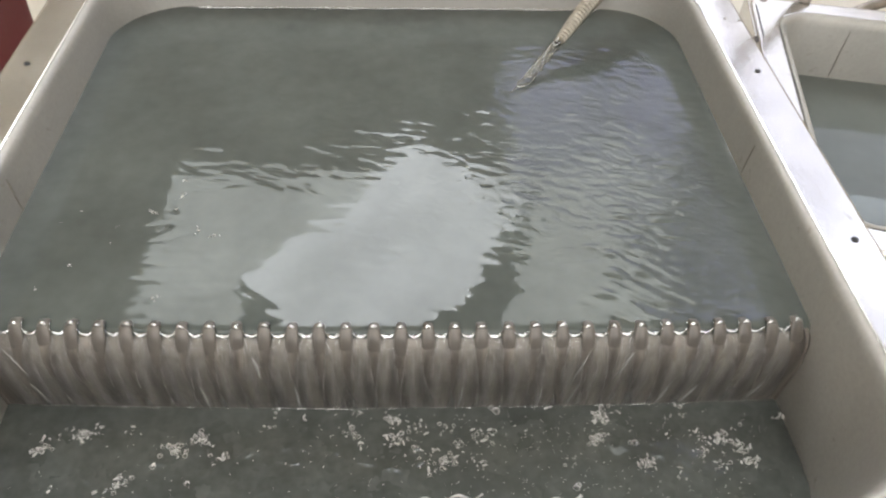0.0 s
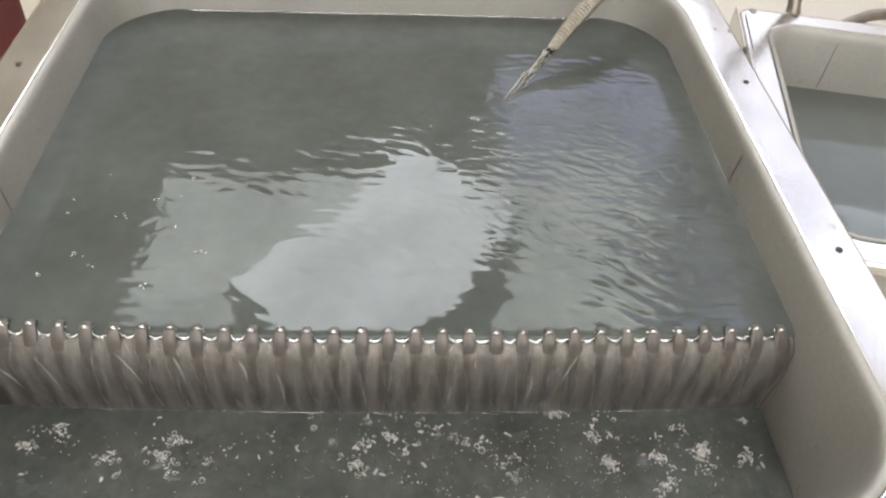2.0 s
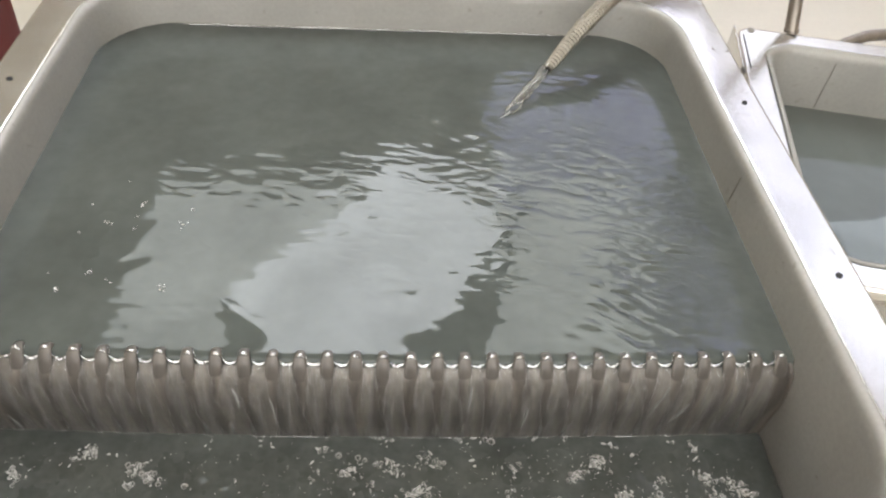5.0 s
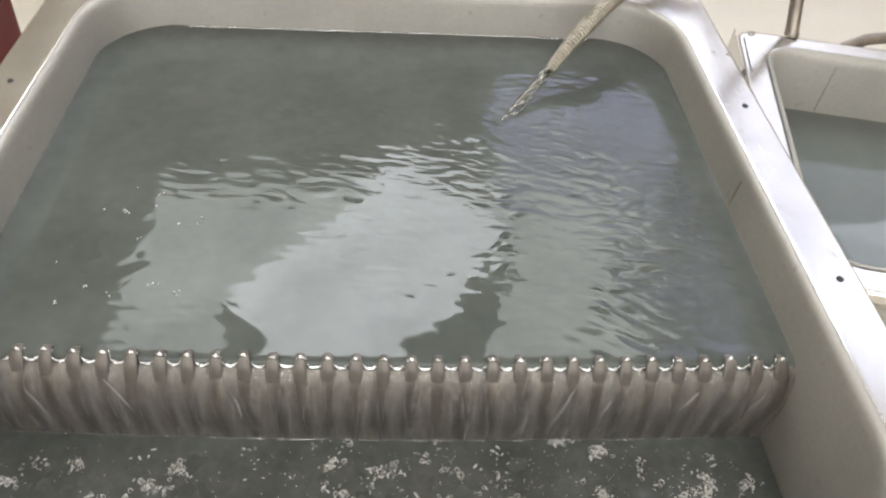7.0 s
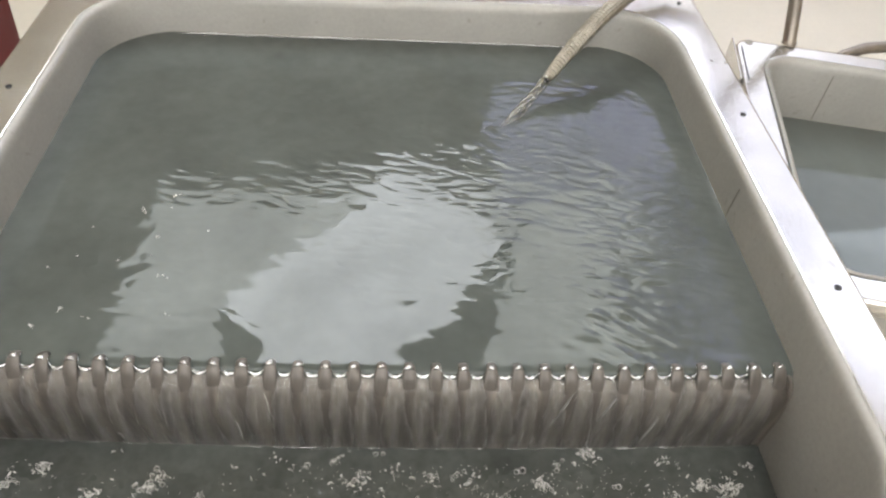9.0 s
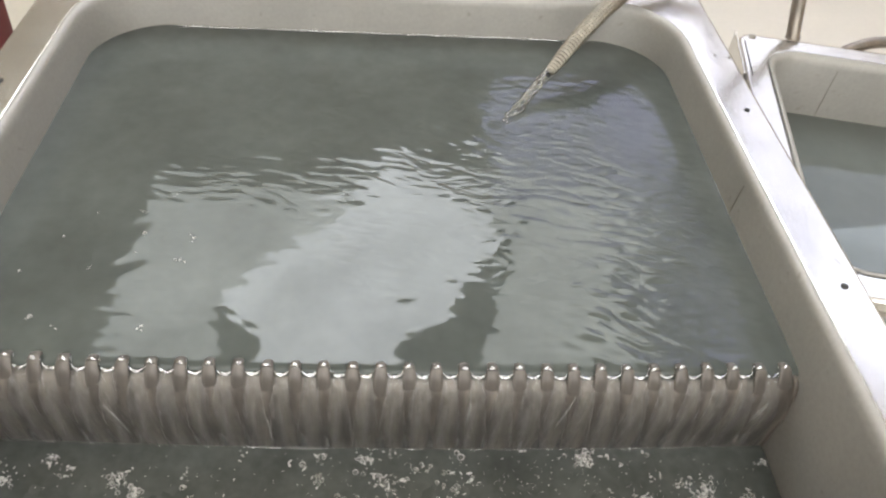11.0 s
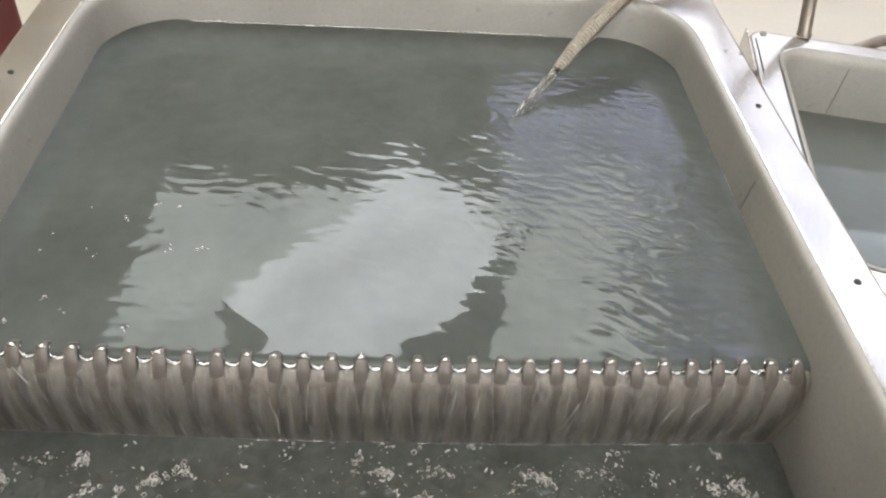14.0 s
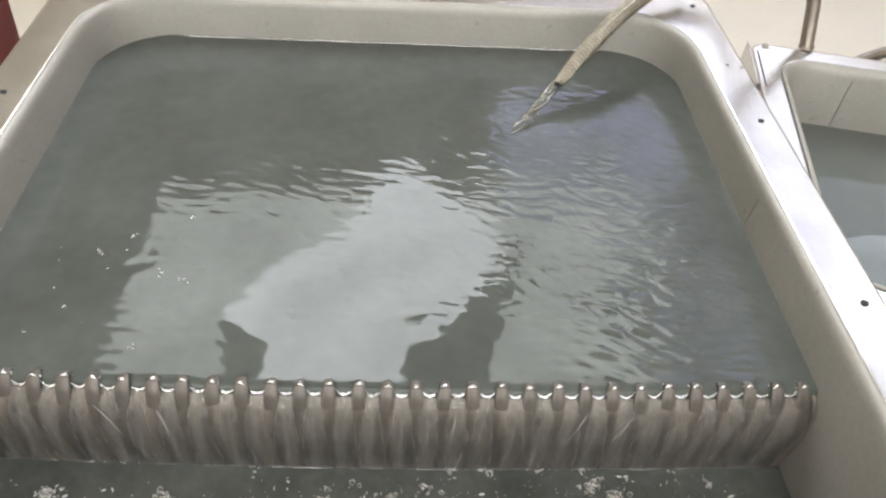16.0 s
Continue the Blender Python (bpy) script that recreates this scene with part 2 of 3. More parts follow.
def skylight(name, rect, pane_mat, label):
    x0, x1, y0, y1 = rect
    top = new(name)
    tagged(top, label, "skylight", kind="structure")
    for a in ((x0, x1, y0 - 0.006, y0), (x0, x1, y1, y1 + 0.006), (x0 - 0.006, x0, y0 - 0.006, y1 + 0.006), (x1, x1 + 0.006, y0 - 0.006, y1 + 0.006)):
        part("window_frame", box(*a, TOP + 0.021, TOP + 0.042, 0.002), FRAME, top, smooth=False)
    part("pane", box(x0 - 0.005, x1 + 0.005, y0 - 0.005, y1 + 0.005, TOP + 0.045, TOP + 0.055), pane_mat, top, smooth=False)
    return top


big = skylight("window_1", BIG, FROSTED, "frosted skylight with a clear slanting pane")


def roof_piece(name, corners, z, mat, label, owner=big):
    bm = bmesh.new()
    face = bm.faces.new([bm.verts.new((x, y, z)) for x, y in corners])
    top = bmesh.ops.extrude_face_region(bm, geom=[face])["geom"]
    bmesh.ops.translate(bm, vec=(0, 0, 0.006), verts=[v for v in top if isinstance(v, bmesh.types.BMVert)])
    return part(name, bm, mat, owner, label, smooth=False)


roof_piece("clear_pane", ((0.02, 1.025), (-0.45, 1.025), (-0.42, 1.29), (-0.64, 1.45), (-0.60, 1.54), (-0.34, 1.81), (-0.20, 1.93), (-0.13, 2.14), (0.05, 2.34),
                          (0.28, 2.15), (0.46, 1.88), (0.41, 1.68), (0.20, 1.42), (0.03, 1.31)),
           TOP + 0.024, DAY, "clear bright pane")
# Unseen masks, added to cut dark patches into the skylight's reflection
roof_piece("roof_mask", ((0.46, 1.80), (0.53, 1.73), (0.50, 1.54), (0.40, 1.31), (0.35, 1.025), (0.03, 1.025), (0.04, 1.30), (0.21, 1.41), (0.42, 1.67)), TOP + 0.018, FRAME, "dark slanting mask added below the skylight")
roof_piece("roof_mask", ((-0.66, 1.45), (-0.43, 1.28), (-0.46, 1.025), (-0.60, 1.025), (-0.61, 1.25)), TOP + 0.018, FRAME, "dark slanting mask added below the skylight")
roof_piece("roof_mask", ((-1.035, 2.14), (0.50, 2.14), (0.50, 2.355), (-1.035, 2.355)), TOP + 0.034, CEILING, "cream painted mask added below the skylight")
roof_piece("blue_pane", ((0.505, 2.14), (0.955, 2.14), (0.955, 2.355), (0.505, 2.355)), TOP + 0.034, BLUE_DAY, "pane with blue daylight")
side_light = skylight("window_2", SIDE, BLUE_DAY, "open skylight with blue daylight and added dark bars")
# Invented dark bars: they give the ripples stripes to reflect on the blue
for y in (1.08, 1.34, 1.62, 1.90):
    part("reflection_bar", box(SIDE[0], SIDE[1], y - 0.055, y + 0.055, TOP + 0.004, TOP + 0.019, 0.003), FRAME, side_light, smooth=False)
part("reflection_bar", box(1.17, 1.22, SIDE[2], 1.865, TOP - 0.004, TOP + 0.0035, 0.001), FRAME, side_light, smooth=False)
wide_light = skylight("window_7", WIDE, PALE_DAY, "wide skylight with pale daylight")
roof_piece("bright_pane", ((2.08, 1.20), (2.65, 1.20), (2.65, 2.04), (2.08, 2.04)), TOP + 0.034, BRIGHT_DAY, "clear bright pane", wide_light)
skylight("window_4", BACK, BLUE_DAY, "narrow skylight with blue daylight")
skylight("window_6", CORNER, HAZE_DAY, "corner skylight with pale daylight")
# Unseen fill panel overhead, brightens the weir face and far wall
skylight("fill_skylight", SOUTH_FILL, FILL_DAY, "unseen fill skylight with a hazy glow")


# ---- the large overflow tank ----
CY, HX, HY = 0.1485, 0.315, 0.3085
tank = tagged(new("overflow_tank"), "large satin stainless steel overflow tank filled with grey water", "tank")


def basin(name, parent, hx, hy, rim, z, depth, r, cx=0.0, cy=0.0, side=None):
    side = rim if side is None else side
    rings = [round_rect(hx + side - 0.001, hy + rim - 0.001, 0.016, z - 0.018, cx, cy),
             round_rect(hx + side, hy + rim, 0.016, z - 0.004, cx, cy),
             round_rect(hx + side - 0.0015, hy + rim - 0.0015, 0.016, z, cx, cy),
             round_rect(hx + side - 0.0035, hy + rim - 0.0035, 0.015, z, cx, cy),
             round_rect(hx + 0.0085, hy + 0.0085, r + 0.006, z, cx, cy),
             round_rect(hx + 0.0060, hy + 0.0060, r + 0.004, z - 0.0001, cx, cy),
             round_rect(hx + 0.0036, hy + 0.0036, r + 0.0028, z - 0.0006, cx, cy),
             round_rect(hx + 0.0016, hy + 0.0016, r + 0.0012, z - 0.0022, cx, cy),
             round_rect(hx + 0.0005, hy + 0.0005, r + 0.0005, z - 0.005, cx, cy),
             round_rect(hx, hy, r, z - 0.011, cx, cy),
             round_rect(hx - 0.004, hy - 0.004, r, z - depth + 0.03, cx, cy),
             round_rect(hx - 0.012, hy - 0.012, r, z - depth + 0.008, cx, cy),
             round_rect(hx - 0.04, hy - 0.04, r, z - depth, cx, cy)]
    for skin, mat, last in ((rings[:6], STEEL, False), (rings[5:], STEEL_INNER, True)):
        ob = part("rim" if mat is STEEL else name, loops(skin, last), mat, parent, "polished flat rim" if mat is STEEL else "")
        mod = ob.modifiers.new("sheet", "SOLIDIFY")
        mod.thickness, mod.offset = 0.0015, -1.0


basin("basin", tank, HX, HY, 0.047, 0.047, 0.27, 0.075, 0, CY)
hole = part("screw_hole", disc(0.0029, 0.0010), BORE, tank)
holes = [(0.345, 0.26), (0.345, 0.04), (-0.342, 0.268), (0.341, 0.480), (0.345, -0.165)]
hole.matrix_basis = pose(holes[0][0], holes[0][1], 0.0473)
for x, y in holes[1:]:
    again("screw_hole", hole, pose(x, y, 0.0473), tank)
dv = bmesh.new()
bmesh.ops.create_uvsphere(dv, u_segments=12, v_segments=6, radius=0.0020, matrix=Matrix.Diagonal((1, 1, 0.4, 1)))
stud = part("rivet", dv, SEAM, tank, "small pale rivet")
stud.location = (0.357, 0.352, 0.0472)
again("rivet", stud, pose(0.343, 0.356, 0.0472), tank)
# weld seams down the side walls
part("seam", tube([(0.3135, 0.163, 0.036), (0.3130, 0.164, 0.0), (0.312, 0.165, -0.12)], 0.0009, 12, 6), SEAM, tank, "thin dark weld seam")
part("seam", tube([(-0.3135, 0.124, 0.036), (-0.3130, 0.122, 0.0), (-0.312, 0.12, -0.12)], 0.0009, 12, 6), SEAM, tank, "thin dark weld seam")
for x in (-0.26, 0.26):
    for y in (-0.10, 0.40):
        part("leg", box(x - 0.02, x + 0.02, y - 0.02, y + 0.02, FLOOR, -0.2225, 0.003), STEEL, tank, smooth=False)

# ---- the toothed weir across the tank ----
weir = tagged(new("toothed_weir"), "wet stainless steel overflow weir with rounded teeth", "weir")


def bow(x):
    return 0.062 * (x - 0.12) ** 2 - 0.003


LIP = spline([(0, 0.020, -0.075), (0, 0.010, -0.020), (0, 0.0050, -0.0070), (0, 0.0, -0.0040), (0, -0.0062, -0.0046), (0, -0.0130, -0.0100),
                                   (0, -0.0185, -0.022), (0, -0.021, -0.040), (0, -0.021, -0.065), (0, -0.021, -0.12)], 40)
rings = []
NX = 248
for i in range(NX + 1):
    x = -0.3122 + 0.6244 * i / NX
    pleat = 0.5 + 0.5 * math.cos((x - 0.102) / 0.02 * 2 * math.pi)
    rings.append([(x, p.y + bow(x) - 0.0004 * pleat * min(1, max(0, (-p.y - 0.008) * 120)) * min(1, max(0.15, (p.z + 0.085) * 22)), p.z) for p in LIP])
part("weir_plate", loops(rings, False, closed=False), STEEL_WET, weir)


def tooth_mesh():
    """A rounded rib that runs over the lip and dies away down the face."""
    line = spline([(0, 0.0048, -0.012), (0, 0.0040, -0.0020), (0, 0.0016, 0.0026), (0, -0.0028, 0.0028), (0, -0.0075, -0.0012), (0, -0.0120, -0.0080), (0, -0.0158, -0.0160), (0, -0.0190, -0.0250), (0, -0.0209, -0.0360), (0, -0.0215, -0.0500)], 36)
    rings = []
    for i, c in enumerate(line):
        way = (line[min(i + 1, 35)] - line[max(i - 1, 0)]).normalized()
        out = way.cross(Vector((1, 0, 0)))
        u = i / 35
        w = (0.0033 + 0.0018 * min(1, max(0, (u - 0.2) * 4))) * max(0.05, 1 - max(0, (u - 0.5) / 0.5) ** 1.4)
        h = 0.0018 * (1 - 0.75 * min(1, max(0, (u - 0.2) / 0.45)))
        rings.append([c + Vector((w * math.copysign(abs(math.cos(a)) ** 0.7, math.cos(a)), 0, 0)) + out * (h * math.sin(a) - 0.0005 + 0.0004 * u)
                      for a in [math.pi * (k / 12 * 1.6 - 0.3) for k in range(13)]])
    return loops(rings, False, closed=False)


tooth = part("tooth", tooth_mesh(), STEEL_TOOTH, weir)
teeth_x = [0.102 + 0.02 * k for k in range(-20, 11)]
rng = random.Random(5)
tooth.matrix_basis = pose(teeth_x[0], bow(teeth_x[0]), 0)
for x in teeth_x[1:]:
    again("tooth", tooth, pose(x + rng.uniform(-0.0004, 0.0004), bow(x) + rng.uniform(-0.0004, 0.0004), rng.uniform(-0.0004, 0.0004), 0, 0, rng.uniform(-2, 2)), weir)
for side in (1, -1):
    e = bow(0.31 * side)
    part("end_trim", tube([(0.3090 * side, e + 0.004, -0.006), (0.3105 * side, e - 0.0108, -0.006), (0.3105 * side, e - 0.0185, -0.033), (0.3105 * side, e - 0.0205, -0.10)], 0.0022, 20, 8), STEEL_WET, weir)

# ---- water ----
JET = (0.112, 0.285)


def sheet(name, x0, x1, y0, y1, step, height, mat, feather=0.0):
    nx, ny = int((x1 - x0) / step), int((y1 - y0) / step)
    verts, faces = [], []
    for j in range(ny + 1):
        for i in range(nx + 1):
            x, y = x0 + (x1 - x0) * i / nx, y0 + (y1 - y0) * j / ny
            z = height(x, y)
            if feather:
                edge = min((x - x0) / feather, (x1 - x) / feather * 2.2, (y - y0) / feather, (y1 - y) / feather)
                z = z * min(1, edge) - 0.0012 * max(0, 1 - edge) ** 2 - 0.00010
            verts.append((x, y, z))
    for j in range(ny):
        for i in range(nx):
            a = j * (nx + 1) + i
            faces.append((a, a + 1, a + nx + 2, a + nx + 1))
    me = bpy.data.meshes.new(name)
    me.from_pydata(verts, [], faces)
    me.materials.append(mat)
    me.polygons.foreach_set("use_smooth", [True] * len(me.polygons))
    return new(name, me)


def bump_at(x, y, cx, cy, sx, sy):
    return math.exp(-((x - cx) / sx) ** 2 - ((y - cy) / sy) ** 2)


def rough_sea(x, y):
    """How lively the surface is: most in a band from the jet across the middle, little at the far left."""
    return 0.12 + 0.24 * bump_at(x, y, 0.0, 0.08, 0.16, 0.07) + 2.4 * bump_at(x, y, 0.225, 0.13, 0.085, 0.13) + 0.36 * bump_at(x, y, -0.02, 0.215, 0.20, 0.055) + 0.3 * bump_at(x, y, 0.16, 0.33, 0.1, 0.06) + 0.45 * bump_at(x, y, 0.09, 0.27, 0.04, 0.06) \
        + 0.30 * bump_at(x, y, 0.17, 0.06, 0.09, 0.06) + 0.10 * bump_at(x, y, -0.18, 0.08, 0.08, 0.1)


def waves(seed, lean, amp, length):
    r = random.Random(seed)
    trains = []
    for _ in range(7):
        a = radians(lean + r.uniform(-40, 40))
        k = 2 * math.pi / (length * r.uniform(0.6, 1.8))
        trains.append((k * math.cos(a), k * math.sin(a), r.uniform(0, 6.3), r.uniform(0.5, 1.0) * length))

    def height(x, y):
        wx = x + 0.012 * noise.noise(Vector((x * 14, y * 14, seed)))
        wy = y + 0.012 * noise.noise(Vector((x * 14, y * 14, seed + 9.0)))
        s = sum(a * math.sin(kx * wx + ky * wy + p) for kx, ky, p, a in trains)
        patch = 0.55 + 0.75 * noise.noise(Vector((x * 13, y * 13, seed + 3.3)))
        return amp * max(0.12, patch) * rough_sea(x, y) * s / length
    return height


still_waves = waves(3, 75, 0.00014, 0.014)


def still(x, y):
    d = math.hypot(x - JET[0], y - JET[1])
    d += 0.012 * noise.noise(Vector((x * 22, y * 22, 6.5)))
    ring = 0.00006 * math.sin(d * 2 * math.pi / 0.016) * math.exp(-d / 0.10)
    wall = 0.0008 * math.exp(-(0.31 - abs(x)) / 0.004) + 0.0008 * math.exp(-(0.455 - y) / 0.004)
    yy = y - bow(x) + 0.001
    weir_pull = -0.0003 * math.exp(-yy / 0.0016) if yy > 0 else -0.0003 - 0.010 * (yy / 0.008) ** 2
    swell = 0.00035 * noise.noise(Vector((x * 16, y * 16, 1.5))) + 0.00012 * noise.noise(Vector((x * 60, y * 60, 4.5))) * (0.3 + rough_sea(x, y))
    return ring + wall + weir_pull + swell + still_waves(x, y)


pool = sheet("water", -0.3130, 0.3130, -0.0160, 0.4545, 0.0028, still, WATER)
for v in pool.data.vertices:
    v.co.y = max(v.co.y, bow(v.co.x) - 0.014)
tagged(pool, "murky grey-green water filling the tank up to the weir teeth", "water", kind="structure")
wave_sheets = []
for i, (x0, x1, y0, y1, seed, lean, amp, length) in enumerate((
        (-0.24, 0.300, 0.028, 0.35, 21, 85, 0.00016, 0.014),
        (-0.20, 0.299, 0.030, 0.40, 34, 62, 0.00013, 0.0105),
        (-0.28, 0.301, 0.028, 0.30, 55, 105, 0.00018, 0.018))):
    w = sheet("ripples", x0, x1, y0, y1, 0.0024, waves(seed, lean, amp, length), WATER, 0.062)
    tagged(w, "small ripples running over the murky water", "ripples", "ripples on the water", "stuff")
    wave_sheets.append(w)


def churn(x, y):
    return 0.0005 * noise.noise(Vector((x * 75, y * 75, 0.3))) + 0.00022 * noise.noise(Vector((x * 230, y * 230, 2.3)))


LOW = -0.08
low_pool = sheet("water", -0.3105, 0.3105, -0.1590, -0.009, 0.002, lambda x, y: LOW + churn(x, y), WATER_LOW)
tagged(low_pool, "churned grey water below the weir, colour lightened against the shade", "water", kind="structure")
low_waves = []
for i in range(2):
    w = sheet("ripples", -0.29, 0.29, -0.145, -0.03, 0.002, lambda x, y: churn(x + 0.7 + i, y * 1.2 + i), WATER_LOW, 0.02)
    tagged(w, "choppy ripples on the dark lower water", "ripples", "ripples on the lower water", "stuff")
    low_waves.append(w)


# water tongues in the notches of the weir
def tongue_mesh():
    """The bright rounded edge of the water in a notch, the thin ring where it climbs a tooth, and a bead added for the
    tip's highlight.
    """
    bm = tube([(-0.0062, -0.0022, -0.0004), (-0.0040, -0.0046, -0.0020), (0, -0.0057, -0.0030), (0.0040, -0.0046, -0.0020), (0.0062, -0.0022, -0.0004)],
              lambda u: 0.0002 + 0.0012 * math.sin(math.pi * u) ** 2, 14, 8)
    tube([(0.0060, -0.0070, -0.0022), (0.0062, -0.001, -0.0006), (0.0085, 0.0035, 0.0003), (0.0115, 0.0035, 0.0003), (0.0138, -0.001, -0.0006)], 0.00055, 14, 6, bm=bm)
    # glossy bead laid over the tooth tip to make its highlight
    tube([(0.0066, -0.0030, 0.0026), (0.0080, -0.0022, 0.0042), (0.0100, -0.0018, 0.0049), (0.0120, -0.0022, 0.0042), (0.0134, -0.0030, 0.0026)],
         lambda u: 0.0014 * math.sin(math.pi * (0.1 + 0.8 * u)), 14, 8, bm=bm)
    return bm


spill = tagged(new("overflowing_water"), "clear water spilling between the weir teeth", "water", kind="stuff")
tongue = part("tongue", tongue_mesh(), LIPWATER, spill)
tongues = [tongue]
for x in teeth_x[1:]:
    tongues.append(again("tongue", tongue, pose(0, 0, 0), spill))


def waterline(points, least=0.0005, most=0.0014):
    bm = bmesh.new()
    return tube(points, lambda u: least + most * max(0.0, noise.noise(Vector((u * 60, 3.1, 0.7)))), 160, 6, bm=bm)


part("waterline", waterline([(-0.235, 0.4527, 0.0006), (-0.1, 0.4535, 0.0004), (0.1, 0.4535, 0.0006), (0.235, 0.4527, 0.0004)]), LIPWATER, spill)


# fans of water spreading from each notch over the face of the weir
def fan_mesh(seed):
    rows = [p for p in LIP if p.y < -0.004 and p.z > -0.086]
    rings = []
    for i, p in enumerate(rows):
        u = i / (len(rows) - 1)
        way = (rows[min(i + 1, len(rows) - 1)] - rows[max(i - 1, 0)]).normalized()
        out = Vector((1, 0, 0)).cross(way)
        if out.y > 0:
            out = -out
        w = 0.0034 + 0.0100 * u ** 1.1 + 0.0020 * noise.noise(Vector((u * 5, seed, 0.4)))
        drift = 0.0040 * u * noise.noise(Vector((u * 2.2, seed * 1.7, 5.1)))
        ring = []
        for k in range(13):
            q = k / 6 - 1
            thick = (0.0005 + 0.0009 * abs(q) ** 3 + 0.0004 * noise.noise(Vector((q * 3, u * 9, seed)))) * (1 - abs(q) ** 9) - 0.00015
            ring.append(p + Vector((drift + w * q, 0, 0)) + out * thick)
        rings.append(ring)
    return loops(rings, False, closed=False)


fans = []
fan_kinds = [part("fan", fan_mesh(1.3 + 2.1 * i), FANWATER, spill) for i in range(4)]
for i, x in enumerate(teeth_x[1:]):
    fans.append((x - 0.010, fan_kinds[i] if i < 4 else again("fan", fan_kinds[i * 3 % 4], pose(0, 0, 0), spill)))
part("waterline", waterline([(x, bow(x) - 0.0222, -0.0796) for x in (-0.305, -0.2, -0.1, 0.0, 0.1, 0.2, 0.305)], 0.00005, 0.0009), LIPWATER, spill)


# thin running streaks on the face of the weir
def streak_mesh(length, width):
    rings = []
    for i in range(12):
        u = i / 11
        w = width * math.sin(math.pi * min(1, 0.08 + u * 0.9)) ** 0.7
        x = 0.0005 * math.sin(u * 4.5)
        rings.append([(x + w * math.cos(a), -0.5 * w * math.sin(a), -length * (u - 0.5)) for a in [math.pi * k / 6 for k in range(7)]])
    return loops(rings, False, closed=False)


streaks = []
kinds = [part("streak", streak_mesh(0.036, 0.0010), RUNNEL, spill), part("streak", streak_mesh(0.028, 0.0014), RUNNEL, spill), part("streak", streak_mesh(0.046, 0.0008), RUNNEL, spill)]
streaks += kinds
for i in range(15):
    streaks.append(again("streak", kinds[i % 3], pose(0, 0, 0), spill))


# ---- bubbles and splashes ----
bb = bmesh.new()
bmesh.ops.create_icosphere(bb, subdivisions=2, radius=1)
bubble_data = bpy.data.meshes.new("bubble")
bb.to_mesh(bubble_data)
bb.free()
bubble_data.materials.append(BUBBLE)
bubble_data.polygons.foreach_set("use_smooth", [True] * len(bubble_data.polygons))


foam_data = bubble_data.copy()
foam_data.materials.clear()
foam_data.materials.append(FROTH)


def cluster(name, r, count, spread, size):
    top = new(name)
    for _ in range(count):
        foam = r.random() < 0.58
        b = new("bubble", foam_data if foam else bubble_data)
        b.parent = top
        b.location = (r.gauss(0, spread), r.gauss(0, spread * 0.6), r.uniform(-0.0004, 0.0003))
        rad = size * r.uniform(0.4, 1.15)
        b.scale = (rad, rad, rad * 0.8)
        if foam:
            b.scale = (rad * r.uniform(0.6, 1.5), rad * r.uniform(0.25, 0.5), rad * 0.5)
            b.rotation_euler = (r.uniform(-0.5, 0.5), r.uniform(-0.5, 0.5), r.uniform(0, 3.1))
    return top


br = random.Random(77)
bubbles = []
for i in range(85):
    count, spread, size = ((2, 0.003, 0.0022), (11, 0.0036, 0.0015), (30, 0.0046, 0.0018), (5, 0.004, 0.0017), (2, 0.004, 0.0026))[i % 5]
    ob = cluster("bubble_cluster", br, count, spread, size)
    bubbles.append(tagged(ob, "small clear bubbles drifting on the dark lower water", "bubbles", "bubbles on the lower water"))
top_bubbles = []
for i in range(16):
    ob = cluster("floating_bubbles", br, 1 + i % 3, 0.003, 0.0016)
    top_bubbles.append(tagged(ob, "tiny bubbles floating on the murky water", "bubbles", "bubbles on the upper water"))


# fine fizz just under and on the lower water
fizz = []
for k in range(3):
    fb = bmesh.new()
    for _ in range(300):
        x, y = br.uniform(-0.28, 0.29) if br.random() < 0.4 else br.gauss(0.12, 0.09), br.uniform(-0.138, -0.032)
        if abs(x) > 0.29:
            continue
        q = br.uniform(0.0002, 0.00042)
        bmesh.ops.create_icosphere(fb, subdivisions=1, radius=q, matrix=Matrix.Translation((x, y, br.uniform(0, 0.0005))) @ Matrix.Diagonal((br.uniform(0.8, 1.7), br.uniform(0.8, 1.4), 0.7, 1)))
    fizz.append(tagged(part("fizz", fb, FROTH), "fine pale fizz of tiny bubbles on the lower water", "fizz", "fizz on the lower water", "stuff"))

# wavy white lines lying on the lower water near the front
froth = []
for i, (x, y, half) in enumerate(((-0.16, -0.100, 0.055), (0.02, -0.104, 0.035), (0.10, -0.101, 0.028), (0.19, -0.106, 0.02))):
    pts = [(-half + 2 * half * k / 8, 0.0022 * math.sin(2.3 * k + i), 0.0) for k in range(9)]
    bm = tube(pts, lambda u: 0.0003 + 0.0011 * abs(math.sin(9 * u + i)), 60, 8)
    ob = part("white_line", bm, FROTH)
    tagged(ob, "thin wavy white line on the dark lower water", "froth", "froth on the lower water")
    froth.append((ob, x, y))

# ---- the braided filling hose and its jet ----
hose = tagged(new("braided_hose"), "braided stainless steel hose hanging over the tank rim", "hose")
HOSE = [(0.1700, 0.3522, 0.0212), (0.178, 0.361, 0.0262), (0.194, 0.378, 0.0375), (0.215, 0.400, 0.0495), (0.243, 0.429, 0.0610), (0.285, 0.470, 0.0705), (0.35, 0.535, 0.090)]
HOSE_FAR = [(0.3495, 0.5345, 0.0898), (0.46, 0.62, 0.17), (0.60, 0.70, 0.42), (0.66, 0.75, 0.8)]
braid = part("braid", tube(HOSE, lambda u: 0.0044 + 0.0040 * min(1, u * 2.2), 420, 84, 0.0010), BRAID, hose)
part("braid", tube(HOSE_FAR, 0.0100, 60, 24), BRAID, hose)
